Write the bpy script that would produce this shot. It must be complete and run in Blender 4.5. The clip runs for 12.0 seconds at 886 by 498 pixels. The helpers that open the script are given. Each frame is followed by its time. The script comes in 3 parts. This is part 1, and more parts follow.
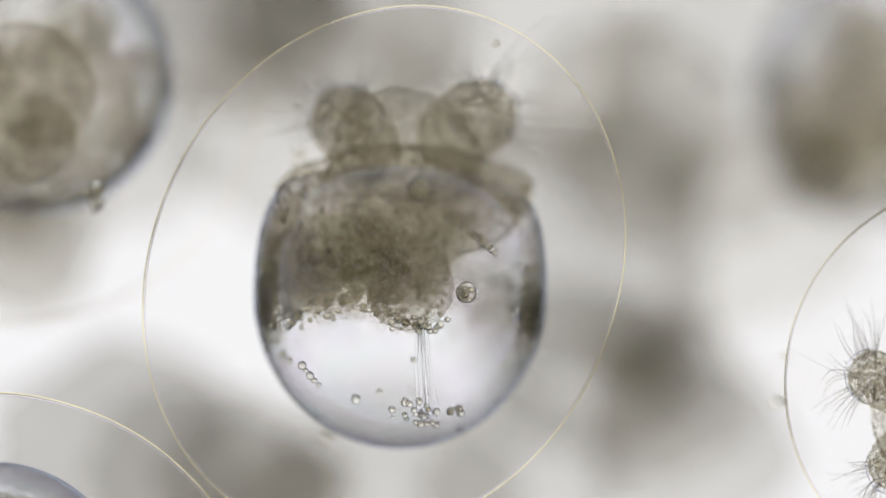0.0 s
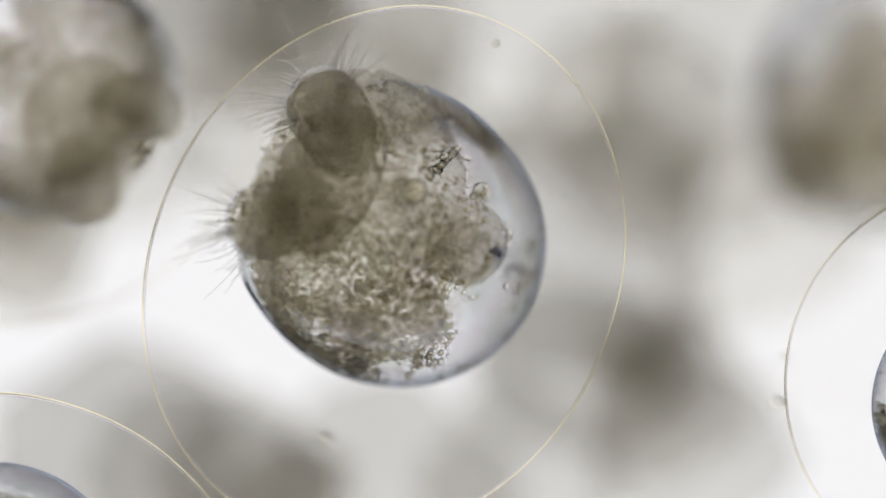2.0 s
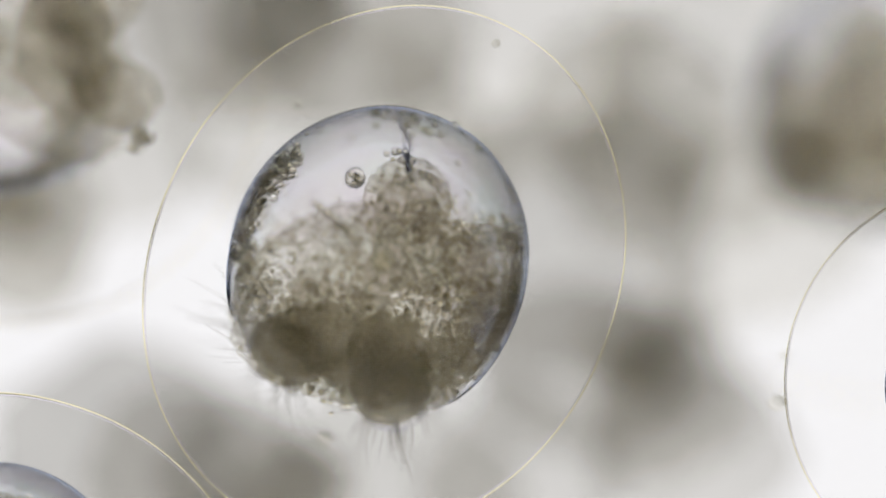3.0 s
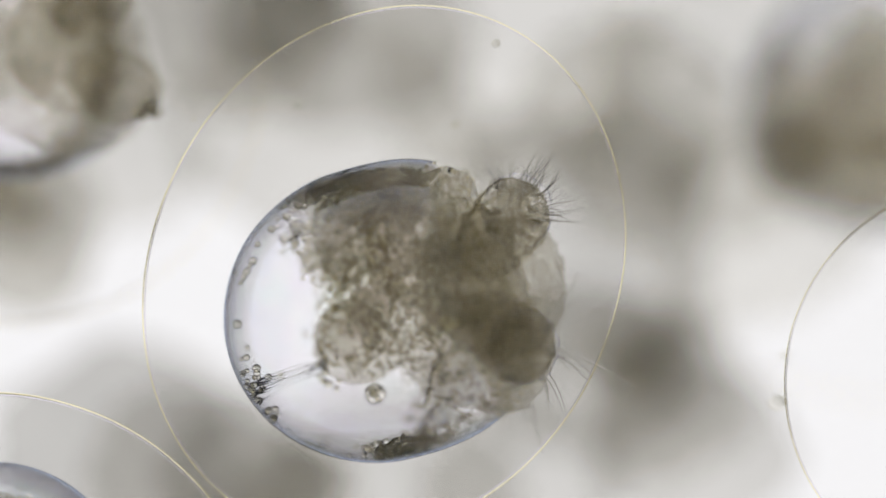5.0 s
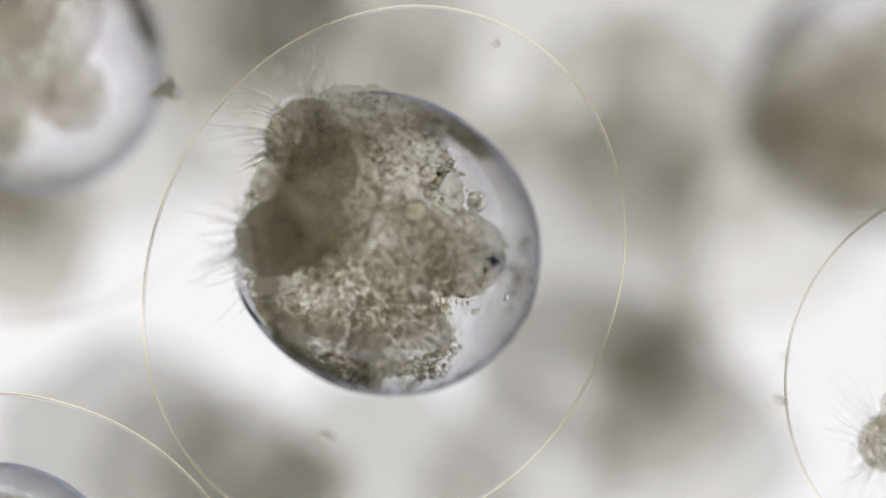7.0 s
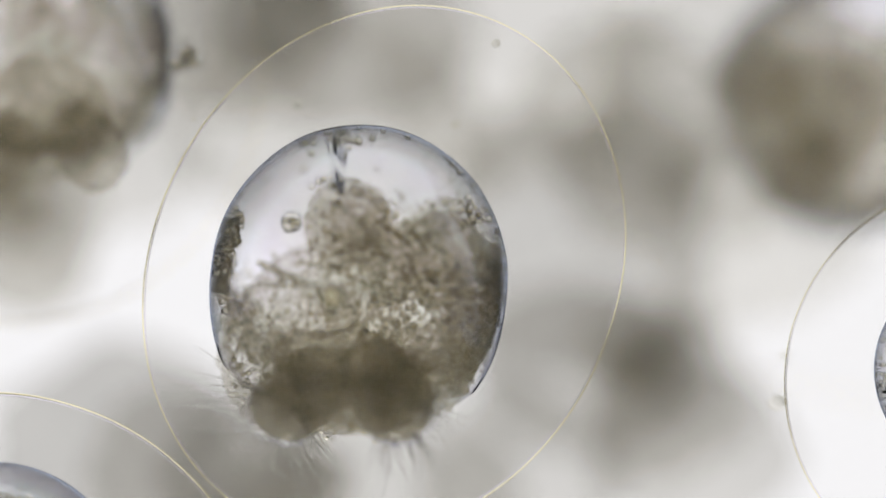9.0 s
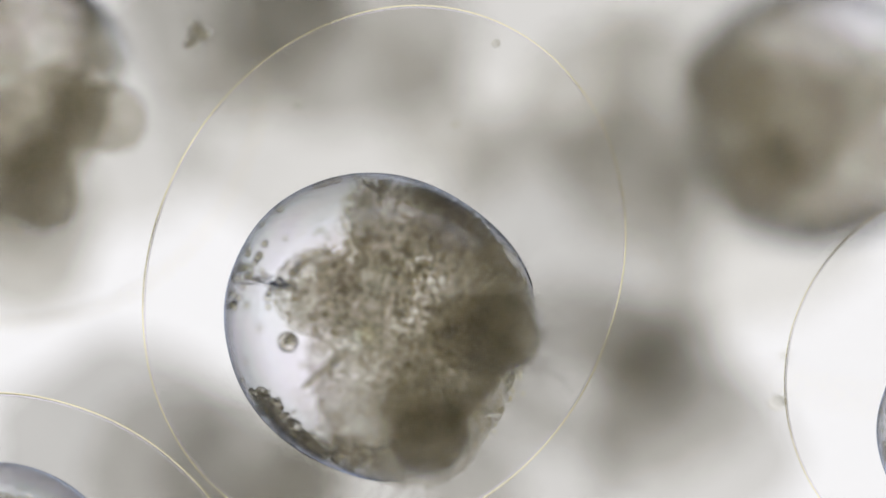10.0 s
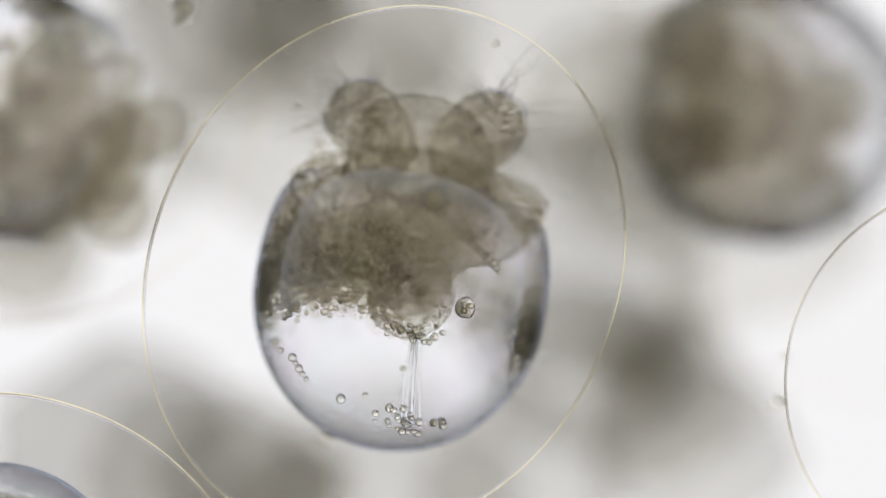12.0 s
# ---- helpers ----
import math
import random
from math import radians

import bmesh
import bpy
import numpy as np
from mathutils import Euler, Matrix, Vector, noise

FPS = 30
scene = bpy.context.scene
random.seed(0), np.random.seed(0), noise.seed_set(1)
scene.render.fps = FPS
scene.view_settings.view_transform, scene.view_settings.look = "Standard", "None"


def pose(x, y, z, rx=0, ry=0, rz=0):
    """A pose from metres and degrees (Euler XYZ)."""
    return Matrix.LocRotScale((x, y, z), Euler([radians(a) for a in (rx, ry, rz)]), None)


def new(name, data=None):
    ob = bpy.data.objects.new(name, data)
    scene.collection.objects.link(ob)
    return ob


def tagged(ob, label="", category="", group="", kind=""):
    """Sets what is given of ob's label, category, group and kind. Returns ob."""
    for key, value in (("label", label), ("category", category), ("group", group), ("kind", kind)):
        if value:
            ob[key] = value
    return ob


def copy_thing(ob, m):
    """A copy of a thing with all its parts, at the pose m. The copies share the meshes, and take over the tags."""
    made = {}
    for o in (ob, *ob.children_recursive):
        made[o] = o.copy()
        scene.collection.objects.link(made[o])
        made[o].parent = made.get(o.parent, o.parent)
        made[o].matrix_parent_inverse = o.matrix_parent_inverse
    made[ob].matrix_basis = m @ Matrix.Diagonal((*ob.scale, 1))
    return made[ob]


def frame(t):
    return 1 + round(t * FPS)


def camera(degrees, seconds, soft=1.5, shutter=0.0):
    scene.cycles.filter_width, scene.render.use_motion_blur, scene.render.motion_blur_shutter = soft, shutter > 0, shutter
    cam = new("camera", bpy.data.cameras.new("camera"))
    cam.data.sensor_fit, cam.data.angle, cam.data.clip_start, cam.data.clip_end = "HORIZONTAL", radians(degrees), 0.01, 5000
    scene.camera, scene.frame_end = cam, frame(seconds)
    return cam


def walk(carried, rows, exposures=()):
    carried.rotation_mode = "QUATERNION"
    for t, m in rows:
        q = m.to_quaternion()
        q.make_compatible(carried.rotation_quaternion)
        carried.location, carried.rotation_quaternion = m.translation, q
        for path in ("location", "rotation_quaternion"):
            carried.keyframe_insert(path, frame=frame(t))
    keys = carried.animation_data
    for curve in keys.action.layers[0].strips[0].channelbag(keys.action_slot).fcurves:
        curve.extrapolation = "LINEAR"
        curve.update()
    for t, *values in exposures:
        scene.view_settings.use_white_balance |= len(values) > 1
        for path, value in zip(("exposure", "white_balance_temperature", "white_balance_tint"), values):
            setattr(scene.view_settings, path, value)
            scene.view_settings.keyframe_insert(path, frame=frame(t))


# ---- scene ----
# A microscope looks straight down on snail eggs about 0.9 mm wide, lit from below. Lengths below are in true micrometres;
# the model is built a thousand times enlarged, U metres to the micrometre.
U = 0.001
D = 9000.0                    # working distance of the objective
APERTURE = 0.046               # sine of the half angle of light that the objective takes in
WIDE = 1568.0                  # width of the field of view
cam = camera(math.degrees(2 * math.atan(WIDE / 2 / D)), 12.0, 1.5)
cam.data.dof.use_dof = True
cam.data.dof.focus_distance = D * U
cam.data.dof.aperture_fstop = cam.data.lens / (2 * D * U * APERTURE * 1000)
EYE = pose(0, 0, D * U)
walk(cam, [(0.0, EYE), (12.0, EYE)])


def at(px, py, z=0.0):
    """Where a thing at depth z shows this far from the left and top edge of the field."""
    k = U * (D - z) / D
    return Vector(((px - 784.0) * k, (441.0 - py) * k, z * U))


# ---- light: the lamp disc below, and an even fill added to lift the dark tissue ----
world = bpy.data.worlds.new("added_fill")
scene.world = world
world.use_nodes = True
world.node_tree.nodes["Background"].inputs["Color"].default_value = (0.95, 0.96, 1.0, 1)
world.node_tree.nodes["Background"].inputs["Strength"].default_value = 1.32
LAMP = 0.94
scene.cycles.transparent_max_bounces = scene.cycles.max_bounces = scene.cycles.transmission_bounces = 72      # light passes many thin skins


# ---- materials ----
class Nodes:
    def __init__(self, name):
        self.mat = bpy.data.materials.new(name)
        self.mat.use_nodes = True
        self.tree = self.mat.node_tree
        self.tree.nodes.clear()
        self.out = self.add("ShaderNodeOutputMaterial")

    def add(self, kind, **values):
        node = self.tree.nodes.new(kind)
        for key, value in values.items():
            node.inputs[key.replace("_", " ")].default_value = value
        return node

    def link(self, a, b):
        self.tree.links.new(a, b)

    def coords(self):
        return self.add("ShaderNodeTexCoord").outputs["Object"]

    def noise(self, size, detail=3.0, rough=0.6):
        n = self.add("ShaderNodeTexNoise", Scale=1 / (size * U), Detail=detail, Roughness=rough)
        self.link(self.coords(), n.inputs["Vector"])
        return n.outputs["Fac"]

    def cells(self, size):
        n = self.add("ShaderNodeTexVoronoi", Scale=1 / (size * U))
        self.link(self.coords(), n.inputs["Vector"])
        return n.outputs["Distance"]

    def ramp(self, fac, stops):
        r = self.add("ShaderNodeValToRGB")
        while len(r.color_ramp.elements) < len(stops):
            r.color_ramp.elements.new(0.5)
        for e, (p, c) in zip(r.color_ramp.elements, stops):
            e.position, e.color = p, (*c, 1)
        self.link(fac, r.inputs["Fac"])
        return r.outputs["Color"]

    def times(self, a, b, kind="MULTIPLY", fac=1.0):
        m = self.add("ShaderNodeMixRGB")
        m.blend_type = kind
        m.inputs["Fac"].default_value = fac
        self.link(a, m.inputs["Color1"])
        self.link(b, m.inputs["Color2"])
        return m.outputs["Color"]

    def mix(self, fac, a, b):
        m = self.add("ShaderNodeMixShader")
        if isinstance(fac, float):
            m.inputs["Fac"].default_value = fac
        else:
            self.link(fac, m.inputs["Fac"])
        self.link(a, m.inputs[1])
        self.link(b, m.inputs[2])
        return m.outputs[0]

    def done(self, shader):
        self.link(shader, self.out.inputs["Surface"])
        return self.mat


def tissue(name, thin, thick, size=60.0, grain=9.0, solid=0.25, pigment=(0.35, 0.31, 0.2), mottle=0.85):
    """Living tissue: lets light through in blotches and grains, scatters the rest onward."""
    n = Nodes(name)
    blotch = n.ramp(n.noise(size, 5.0, 0.7), [(0.34, thick), (0.62, thin)])
    specks = n.ramp(n.cells(grain), [(0.08, (0.66, 0.645, 0.61)), (0.5, (1, 1, 1))])
    dust = n.ramp(n.noise(grain * 0.55, 2.0), [(0.36, (0.7, 0.68, 0.63)), (0.58, (1, 1, 1))])
    through_colour = n.times(n.times(blotch, specks, fac=mottle), dust, fac=mottle)
    clear = n.add("ShaderNodeBsdfTransparent")
    n.link(through_colour, clear.inputs["Color"])
    soft = n.add("ShaderNodeBsdfTranslucent")
    face = n.add("ShaderNodeBsdfPrincipled", Roughness=0.4)
    fine = n.ramp(n.noise(grain, 4.0, 0.7), [(0.32, tuple(c * 0.38 for c in pigment)), (0.66, pigment)])
    broad = n.ramp(n.noise(size * 1.6, 3.0), [(0.35, (0.55, 0.55, 0.54)), (0.6, (1, 1, 1))])
    colour = n.times(fine, broad)
    n.link(colour, soft.inputs["Color"])
    n.link(colour, face.inputs["Base Color"])
    bump = n.add("ShaderNodeBump", Strength=0.6, Distance=4 * U)
    n.link(n.cells(grain * 1.6), bump.inputs["Height"])
    n.link(bump.outputs[0], face.inputs["Normal"])
    body = n.mix(0.5, soft.outputs[0], face.outputs[0])
    return n.done(n.mix(solid, clear.outputs[0], body))


def jelly(name, colour, ior, gloss=(0.8, 0.8, 0.7), edge_ior=1.008):
    """A clear watery body: light is bent a little, the grazing edge mirrors."""
    n = Nodes(name)
    clear = n.add("ShaderNodeBsdfRefraction", Color=(*colour, 1), IOR=ior, Roughness=0.0)
    shine = n.add("ShaderNodeBsdfGlossy", Color=(*gloss, 1), Roughness=0.05)
    edge = n.add("ShaderNodeFresnel", IOR=edge_ior)
    return n.done(n.mix(edge.outputs[0], clear.outputs[0], shine.outputs[0]))


def glassy_wall(name, stops, ior, gloss, steep, most):
    """A thin clear shell wall with a faint pearly tint: edge-on, a tinted mirror darkens its rim."""
    n = Nodes(name)
    clear = n.add("ShaderNodeBsdfRefraction", IOR=ior, Roughness=0.0)
    n.link(n.ramp(n.noise(120.0, 2.0), stops), clear.inputs["Color"])
    shine = n.add("ShaderNodeBsdfGlossy", Color=(*gloss, 1), Roughness=0.12)
    side = n.add("ShaderNodeLayerWeight", Blend=0.5)
    bend = n.add("ShaderNodeMath")
    bend.operation = "POWER"
    bend.inputs[1].default_value = steep
    n.link(side.outputs["Facing"], bend.inputs[0])
    much = n.add("ShaderNodeMath")
    much.operation = "MULTIPLY"
    much.inputs[1].default_value = most
    n.link(bend.outputs[0], much.inputs[0])
    return n.done(n.mix(much.outputs[0], clear.outputs[0], shine.outputs[0]))


def clumped(name, clear, dense, pigment, solid=0.035, grain=11.0):
    """Lumps of cells: each lets most light through, some more than others, and scatters a little."""
    n = Nodes(name)
    each = n.add("ShaderNodeNewGeometry").outputs["Random Per Island"]
    tone = n.ramp(each, [(0.0, dense), (0.75, clear), (1.0, (1, 1, 1))])
    dust = n.ramp(n.noise(grain, 3.0, 0.7), [(0.42, (0.976, 0.9745, 0.97)), (0.52, (1, 1, 1))])
    pass_on = n.add("ShaderNodeBsdfTransparent")
    n.link(n.times(tone, dust), pass_on.inputs["Color"])
    soft = n.add("ShaderNodeBsdfTranslucent", Color=(*pigment, 1))
    face = n.add("ShaderNodeBsdfDiffuse", Color=(*pigment, 1))
    return n.done(n.mix(solid, pass_on.outputs[0], n.mix(0.5, soft.outputs[0], face.outputs[0])))


def rimmed(name):
    """Clear or brownish round cells with dark mirroring rims."""
    n = Nodes(name)
    each = n.add("ShaderNodeNewGeometry").outputs["Random Per Island"]
    clear = n.add("ShaderNodeBsdfRefraction", IOR=1.075, Roughness=0.0)
    n.link(n.ramp(each, [(0.0, (0.9, 0.885, 0.83)), (0.4, (0.98, 0.97, 0.94)), (1.0, (1.0, 0.995, 0.97))]), clear.inputs["Color"])
    shine = n.add("ShaderNodeBsdfGlossy", Color=(0.42, 0.41, 0.4, 1), Roughness=0.1)
    edge = n.add("ShaderNodeFresnel", IOR=0.92)
    return n.done(n.mix(edge.outputs[0], clear.outputs[0], shine.outputs[0]))


def veil_tone(name, clear):
    """Thin grey veil for the added background patches; lets most light through."""
    n = Nodes(name)
    shade = n.add("ShaderNodeBsdfTransparent")
    n.link(n.ramp(n.noise(500.0, 3.0), [(0.3, (clear * 0.94, clear * 0.935, clear * 0.915)), (0.7, (clear * 1.04, clear * 1.033, clear * 1.01))]), shade.inputs["Color"])
    return n.done(shade.outputs[0])


def grains(name):
    """Small round cells, some clear, some brown, that bend light."""
    n = Nodes(name)
    each = n.add("ShaderNodeNewGeometry").outputs["Random Per Island"]
    clear = n.add("ShaderNodeBsdfRefraction", IOR=1.1, Roughness=0.0)
    n.link(n.ramp(each, [(0.0, (0.86, 0.84, 0.76)), (0.4, (0.95, 0.935, 0.88)), (1.0, (1.0, 0.995, 0.97))]), clear.inputs["Color"])
    return n.done(clear.outputs[0])


m_skin = jelly("capsule_outer_skin", (0.998, 0.998, 0.995), 1.0004, (1.0, 0.95, 0.7), 0.9945)
# added second skin: its gloss paints the lilac fringe along the capsule's edge
m_fringe = jelly("capsule_fringe_skin", (0.998, 0.998, 1.0), 1.0004, (0.84, 0.8, 0.9), 0.9965)
# the shell's dark bluish rim shading is put into the gloss colour
m_shell = glassy_wall("larval_shell", [(0.34, (0.95, 0.93, 0.97)), (0.5, (0.975, 0.972, 0.98)), (0.66, (0.935, 0.965, 0.965))], 1.014, (0.36, 0.41, 0.54), 2.6, 0.95)
m_viscera = clumped("visceral_tissue", (0.9993, 0.9988, 0.9975), (0.9885, 0.987, 0.983), (0.88, 0.86, 0.79), 0.005)
m_skin_grey = tissue("visceral_skin", (0.994, 0.99, 0.981), (0.914, 0.907, 0.884), 17.0, 8.0, 0.035, (0.8, 0.77, 0.68), 0.5)
m_head_skin = tissue("head_skin", (0.996, 0.992, 0.983), (0.942, 0.936, 0.915), 17.0, 8.0, 0.02, (0.8, 0.77, 0.68), 0.5)
m_yolk = clumped("yolk_tissue", (0.9995, 0.999, 0.9965), (0.986, 0.9845, 0.979), (0.95, 0.93, 0.87), 0.008, 8.0)
m_gland = clumped("gland_tissue", (0.994, 0.992, 0.988), (0.976, 0.973, 0.965), (0.65, 0.62, 0.54), 0.012)
m_velum = tissue("velum_tissue", (1.0, 0.997, 0.97), (0.982, 0.974, 0.935), 14.0, 8.0, 0.018, (0.97, 0.93, 0.78))
# ciliated cells; the blue halo round blurred lobes is put into their tint
m_band = jelly("ciliary_band_cells", (0.975, 0.972, 0.98), 1.008, (0.4, 0.42, 0.62), 0.988)
m_mantle = clumped("mantle_tissue", (0.998, 0.996, 0.991), (0.982, 0.978, 0.968), (0.8, 0.76, 0.66), 0.008, 8.0)
m_fibre = jelly("muscle_fibre", (1.0, 1.0, 1.0), 1.025, (0.9, 0.9, 0.95), 0.975)
m_speck = jelly("pale_debris", (0.93, 0.925, 0.9), 1.02, (0.85, 0.85, 0.8), 0.97)
m_stato = jelly("statocyst_fluid", (1.0, 1.0, 0.93), 1.03, (0.38, 0.37, 0.3), 0.86)
m_drop = jelly("oil_droplet", (0.98, 0.97, 0.92), 1.12, (0.2, 0.2, 0.19), 0.88)
m_cell = grains("cell_grain")
m_lining_cell = rimmed("lining_cell")
m_hair = jelly("cilium", (0.96, 0.955, 0.945), 1.05, (0.7, 0.7, 0.7), 1.03)
m_glow = Nodes("lamp_glow")
glow = m_glow.add("ShaderNodeEmission", Color=(0.99, 0.98, 0.995, 1))
reach = m_glow.add("ShaderNodeVectorMath")
reach.operation = "LENGTH"
m_glow.link(m_glow.coords(), reach.inputs[0])
fall = m_glow.add("ShaderNodeMapRange", From_Min=3.2, From_Max=7.0, To_Min=LAMP, To_Max=0.05)
fall.interpolation_type = "SMOOTHSTEP"
m_glow.link(reach.outputs["Value"], fall.inputs["Value"])
m_glow.link(fall.outputs[0], glow.inputs["Strength"])
m_glow = m_glow.done(glow.outputs[0])
m_black = Nodes("screen_black")
m_black = m_black.done(m_black.add("ShaderNodeBsdfPrincipled", Base_Color=(0.03, 0.03, 0.032, 1), Roughness=0.5).outputs[0])


# ---- building helpers ----
def part(name, bm, material, parent=None, label="", smooth=True):
    """Links a bmesh, built in micrometres, as one mesh object."""
    bmesh.ops.scale(bm, vec=(U, U, U), verts=bm.verts)
    data = bpy.data.meshes.new(name)
    bm.to_mesh(data)
    bm.free()
    data.materials.append(material)
    if smooth:
        data.shade_smooth()
    ob = new(name, data)
    if parent:
        ob.parent = parent
    return tagged(ob, label)


def ellipsoid(rx, ry, rz, centre=(0, 0, 0), fine=4, rough=0.0, size=60.0, seed=0.0):
    bm = bmesh.new()
    bmesh.ops.create_icosphere(bm, subdivisions=fine, radius=1)
    for v in bm.verts:
        k = 1 + rough * noise.fractal(Vector((v.co.x * rx, v.co.y * ry, v.co.z * rz)) / size + Vector((seed, 0, 0)), 1.0, 2.0, 3)
        v.co = Vector((v.co.x * rx * k, v.co.y * ry * k, v.co.z * rz * k)) + Vector(centre)
    return bm


SHELL = Vector((263, 259, 277))      # half widths of the larval shell; towards its mouth it reaches to y = 306


def girth(y):
    """Half width of the shell at this height, against its widest."""
    return math.sqrt(max(0.0, 1 - (y / 306) ** 3.3)) if y > 0 else math.sqrt(max(0.0, 1 - (y / SHELL.y) ** 2)) * (1 + 0.05 * y / SHELL.y)


def held(p, limit=0.965):
    """p, drawn back inside the shell where it would stick out; the mouth stays free."""
    for k in range(2):
        wide = math.hypot(p.x / SHELL.x, p.z / SHELL.z)
        far = wide * wide + ((p.y / 306) ** 3.3 if p.y > 0 else (p.y / SHELL.y) ** 2)
        top = limit + max(0.0, (p.y - 185) / 70) * max(0.0, min(1.0, (1.0 - wide) * 3))
        if far > top * top:
            p = p * (top / math.sqrt(far))
    return p


def lump(blobs, centre, fine=5, blend=25.0, rough=5.0, size=45.0, reach=420.0, inside=False):
    """One lumpy skin round ellipsoids (x, y, z, rx, ry, rz), as seen from its centre outwards."""
    bm = bmesh.new()
    bmesh.ops.create_icosphere(bm, subdivisions=fine, radius=1)
    ways = np.array([v.co for v in bm.verts])
    steps = np.linspace(0, reach, 141)
    p = np.array(centre) + ways[:, None, :] * steps[None, :, None]
    acc = np.zeros(p.shape[:2])
    for x, y, z, rx, ry, rz in blobs:
        q = (p - np.array((x, y, z))) / np.array((rx, ry, rz))
        acc += np.exp(-(np.linalg.norm(q, axis=2) - 1) * min(rx, ry, rz) / blend)
    within = acc > 1
    last = within.shape[1] - 1 - np.argmax(within[:, ::-1], axis=1)
    nxt = np.minimum(last + 1, len(steps) - 1)
    rows = np.arange(len(ways))
    a, b = np.log(acc[rows, last]), np.log(acc[rows, nxt])
    f = np.clip(a / np.maximum(a - b, 1e-9), 0, 1)
    far = steps[last] + f * (steps[nxt] - steps[last])
    for v, d in zip(bm.verts, far):
        co = Vector(centre) + v.co * float(d)
        v.co = co + v.co * (rough * noise.fractal(co / size, 1.0, 2.0, 4) + 4.2 * noise.noise(co / 9))
        if inside:
            v.co = held(v.co, 0.965 + 0.012 * noise.noise(co / 12))
    return bm


def clumps(blobs, count, low, high, seed, inside=True, rough=0.35):
    """A mass of overlapping lumpy balls of cells that fills ellipsoids (x, y, z, rx, ry, rz, density)."""
    rng = random.Random(seed)
    coarse, fine = grain_ball(2), grain_ball(3)
    weights = [b[3] * b[4] * b[5] * b[6] for b in blobs]
    verts, faces = [], []
    for k in range(count):
        x, y, z, rx, ry, rz, dens = rng.choices(blobs, weights)[0]
        d = Vector((rng.gauss(0, 1), rng.gauss(0, 1), rng.gauss(0, 1))).normalized() * rng.random() ** 0.36 * 0.95
        p = Vector((x + d.x * rx, y + d.y * ry, z + d.z * rz))
        r = low + (high - low) * rng.random() ** 2.2
        shape = Vector((rng.uniform(0.75, 1.25), rng.uniform(0.75, 1.25), rng.uniform(0.75, 1.25))) * r
        first = len(verts)
        ways, sides = coarse if r < 15 else fine
        for w in ways:
            q = p + Vector((w.x * shape.x, w.y * shape.y, w.z * shape.z)) * (1 + rough * noise.fractal((p + w * r) / (r * 0.8), 1.0, 2.0, 3))
            verts.append(held(q) if inside else q)
        faces += [[i + first for i in f] for f in sides]
    data = bpy.data.meshes.new("clumps")
    data.from_pydata(verts, [], faces)
    bm = bmesh.new()
    bm.from_mesh(data)
    bpy.data.meshes.remove(data)
    return bm


def tube(bm, points, radius, tip=0.2, sides=5):
    """A tapering strand along points, added to bm."""
    rings = []
    for i, p in enumerate(points):
        p = Vector(p)
        q = Vector(points[min(i + 1, len(points) - 1)]) - Vector(points[max(i - 1, 0)])
        turn = q.to_track_quat("Z", "Y").to_matrix()
        r = radius * (1 - (1 - tip) * i / (len(points) - 1))
        rings.append([bm.verts.new(p + turn @ Vector((r * math.cos(k * 2 * math.pi / sides), r * math.sin(k * 2 * math.pi / sides), 0))) for k in range(sides)])
    for r0, r1 in zip(rings, rings[1:]):
        for k in range(sides):
            bm.faces.new((r0[k], r0[(k + 1) % sides], r1[(k + 1) % sides], r1[k]))
    bm.faces.new(rings[0][::-1])
    bm.faces.new(rings[-1])
    return bm


# ---- lamp, and the unseen black screens added round it ----
def disc(radius, z, inner=0.0, sides=64, thick=0.0):
    bm = bmesh.new()
    if inner:
        rims = [[bm.verts.new((r * math.cos(k * 2 * math.pi / sides), r * math.sin(k * 2 * math.pi / sides), h)) for k in range(sides)]
                for r, h in ((inner, z), (radius, z), (radius, z - thick), (inner, z - thick))]
        for i in range(4):
            for k in range(sides):
                j = (k + 1) % sides
                bm.faces.new((rims[i][k], rims[(i + 1) % 4][k], rims[(i + 1) % 4][j], rims[i][j]))
    else:
        bmesh.ops.create_circle(bm, cap_ends=True, segments=sides, radius=radius, matrix=Matrix.Translation((0, 0, z)))
    bmesh.ops.recalc_face_normals(bm, faces=bm.faces)
    return bm


lamp_disc = part("illuminator", disc(7000, 0), m_glow, smooth=False)
lamp_disc.location.z = -12000 * U
tagged(lamp_disc, "glowing frosted glass disc of the microscope lamp", "lamp", kind="structure")
# unseen black ring, added so light bent past the lamp meets dark
stage = part("stage", disc(8600, -11900, 7050, thick=100), m_black, smooth=False)
tagged(stage, "unseen black ring added round the lamp", "stage", kind="structure")

# unseen cylinder, added to block side light so shell rims mirror dark
screen = bmesh.new()
rims = [[screen.verts.new((r * math.cos(k * math.pi / 36), r * math.sin(k * math.pi / 36), z)) for k in range(72)] for r, z in ((8600, -12000), (8600, -3400), (8900, -3400), (8900, -12000))]
for lower, upper in zip(rims, rims[1:]):
    for k in range(72):
        screen.faces.new((lower[k], lower[(k + 1) % 72], upper[(k + 1) % 72], upper[k]))
tagged(part("side_screen", screen, m_black, None, smooth=False), "unseen black cylinder added to keep side light from the eggs", "lamp housing", kind="structure")

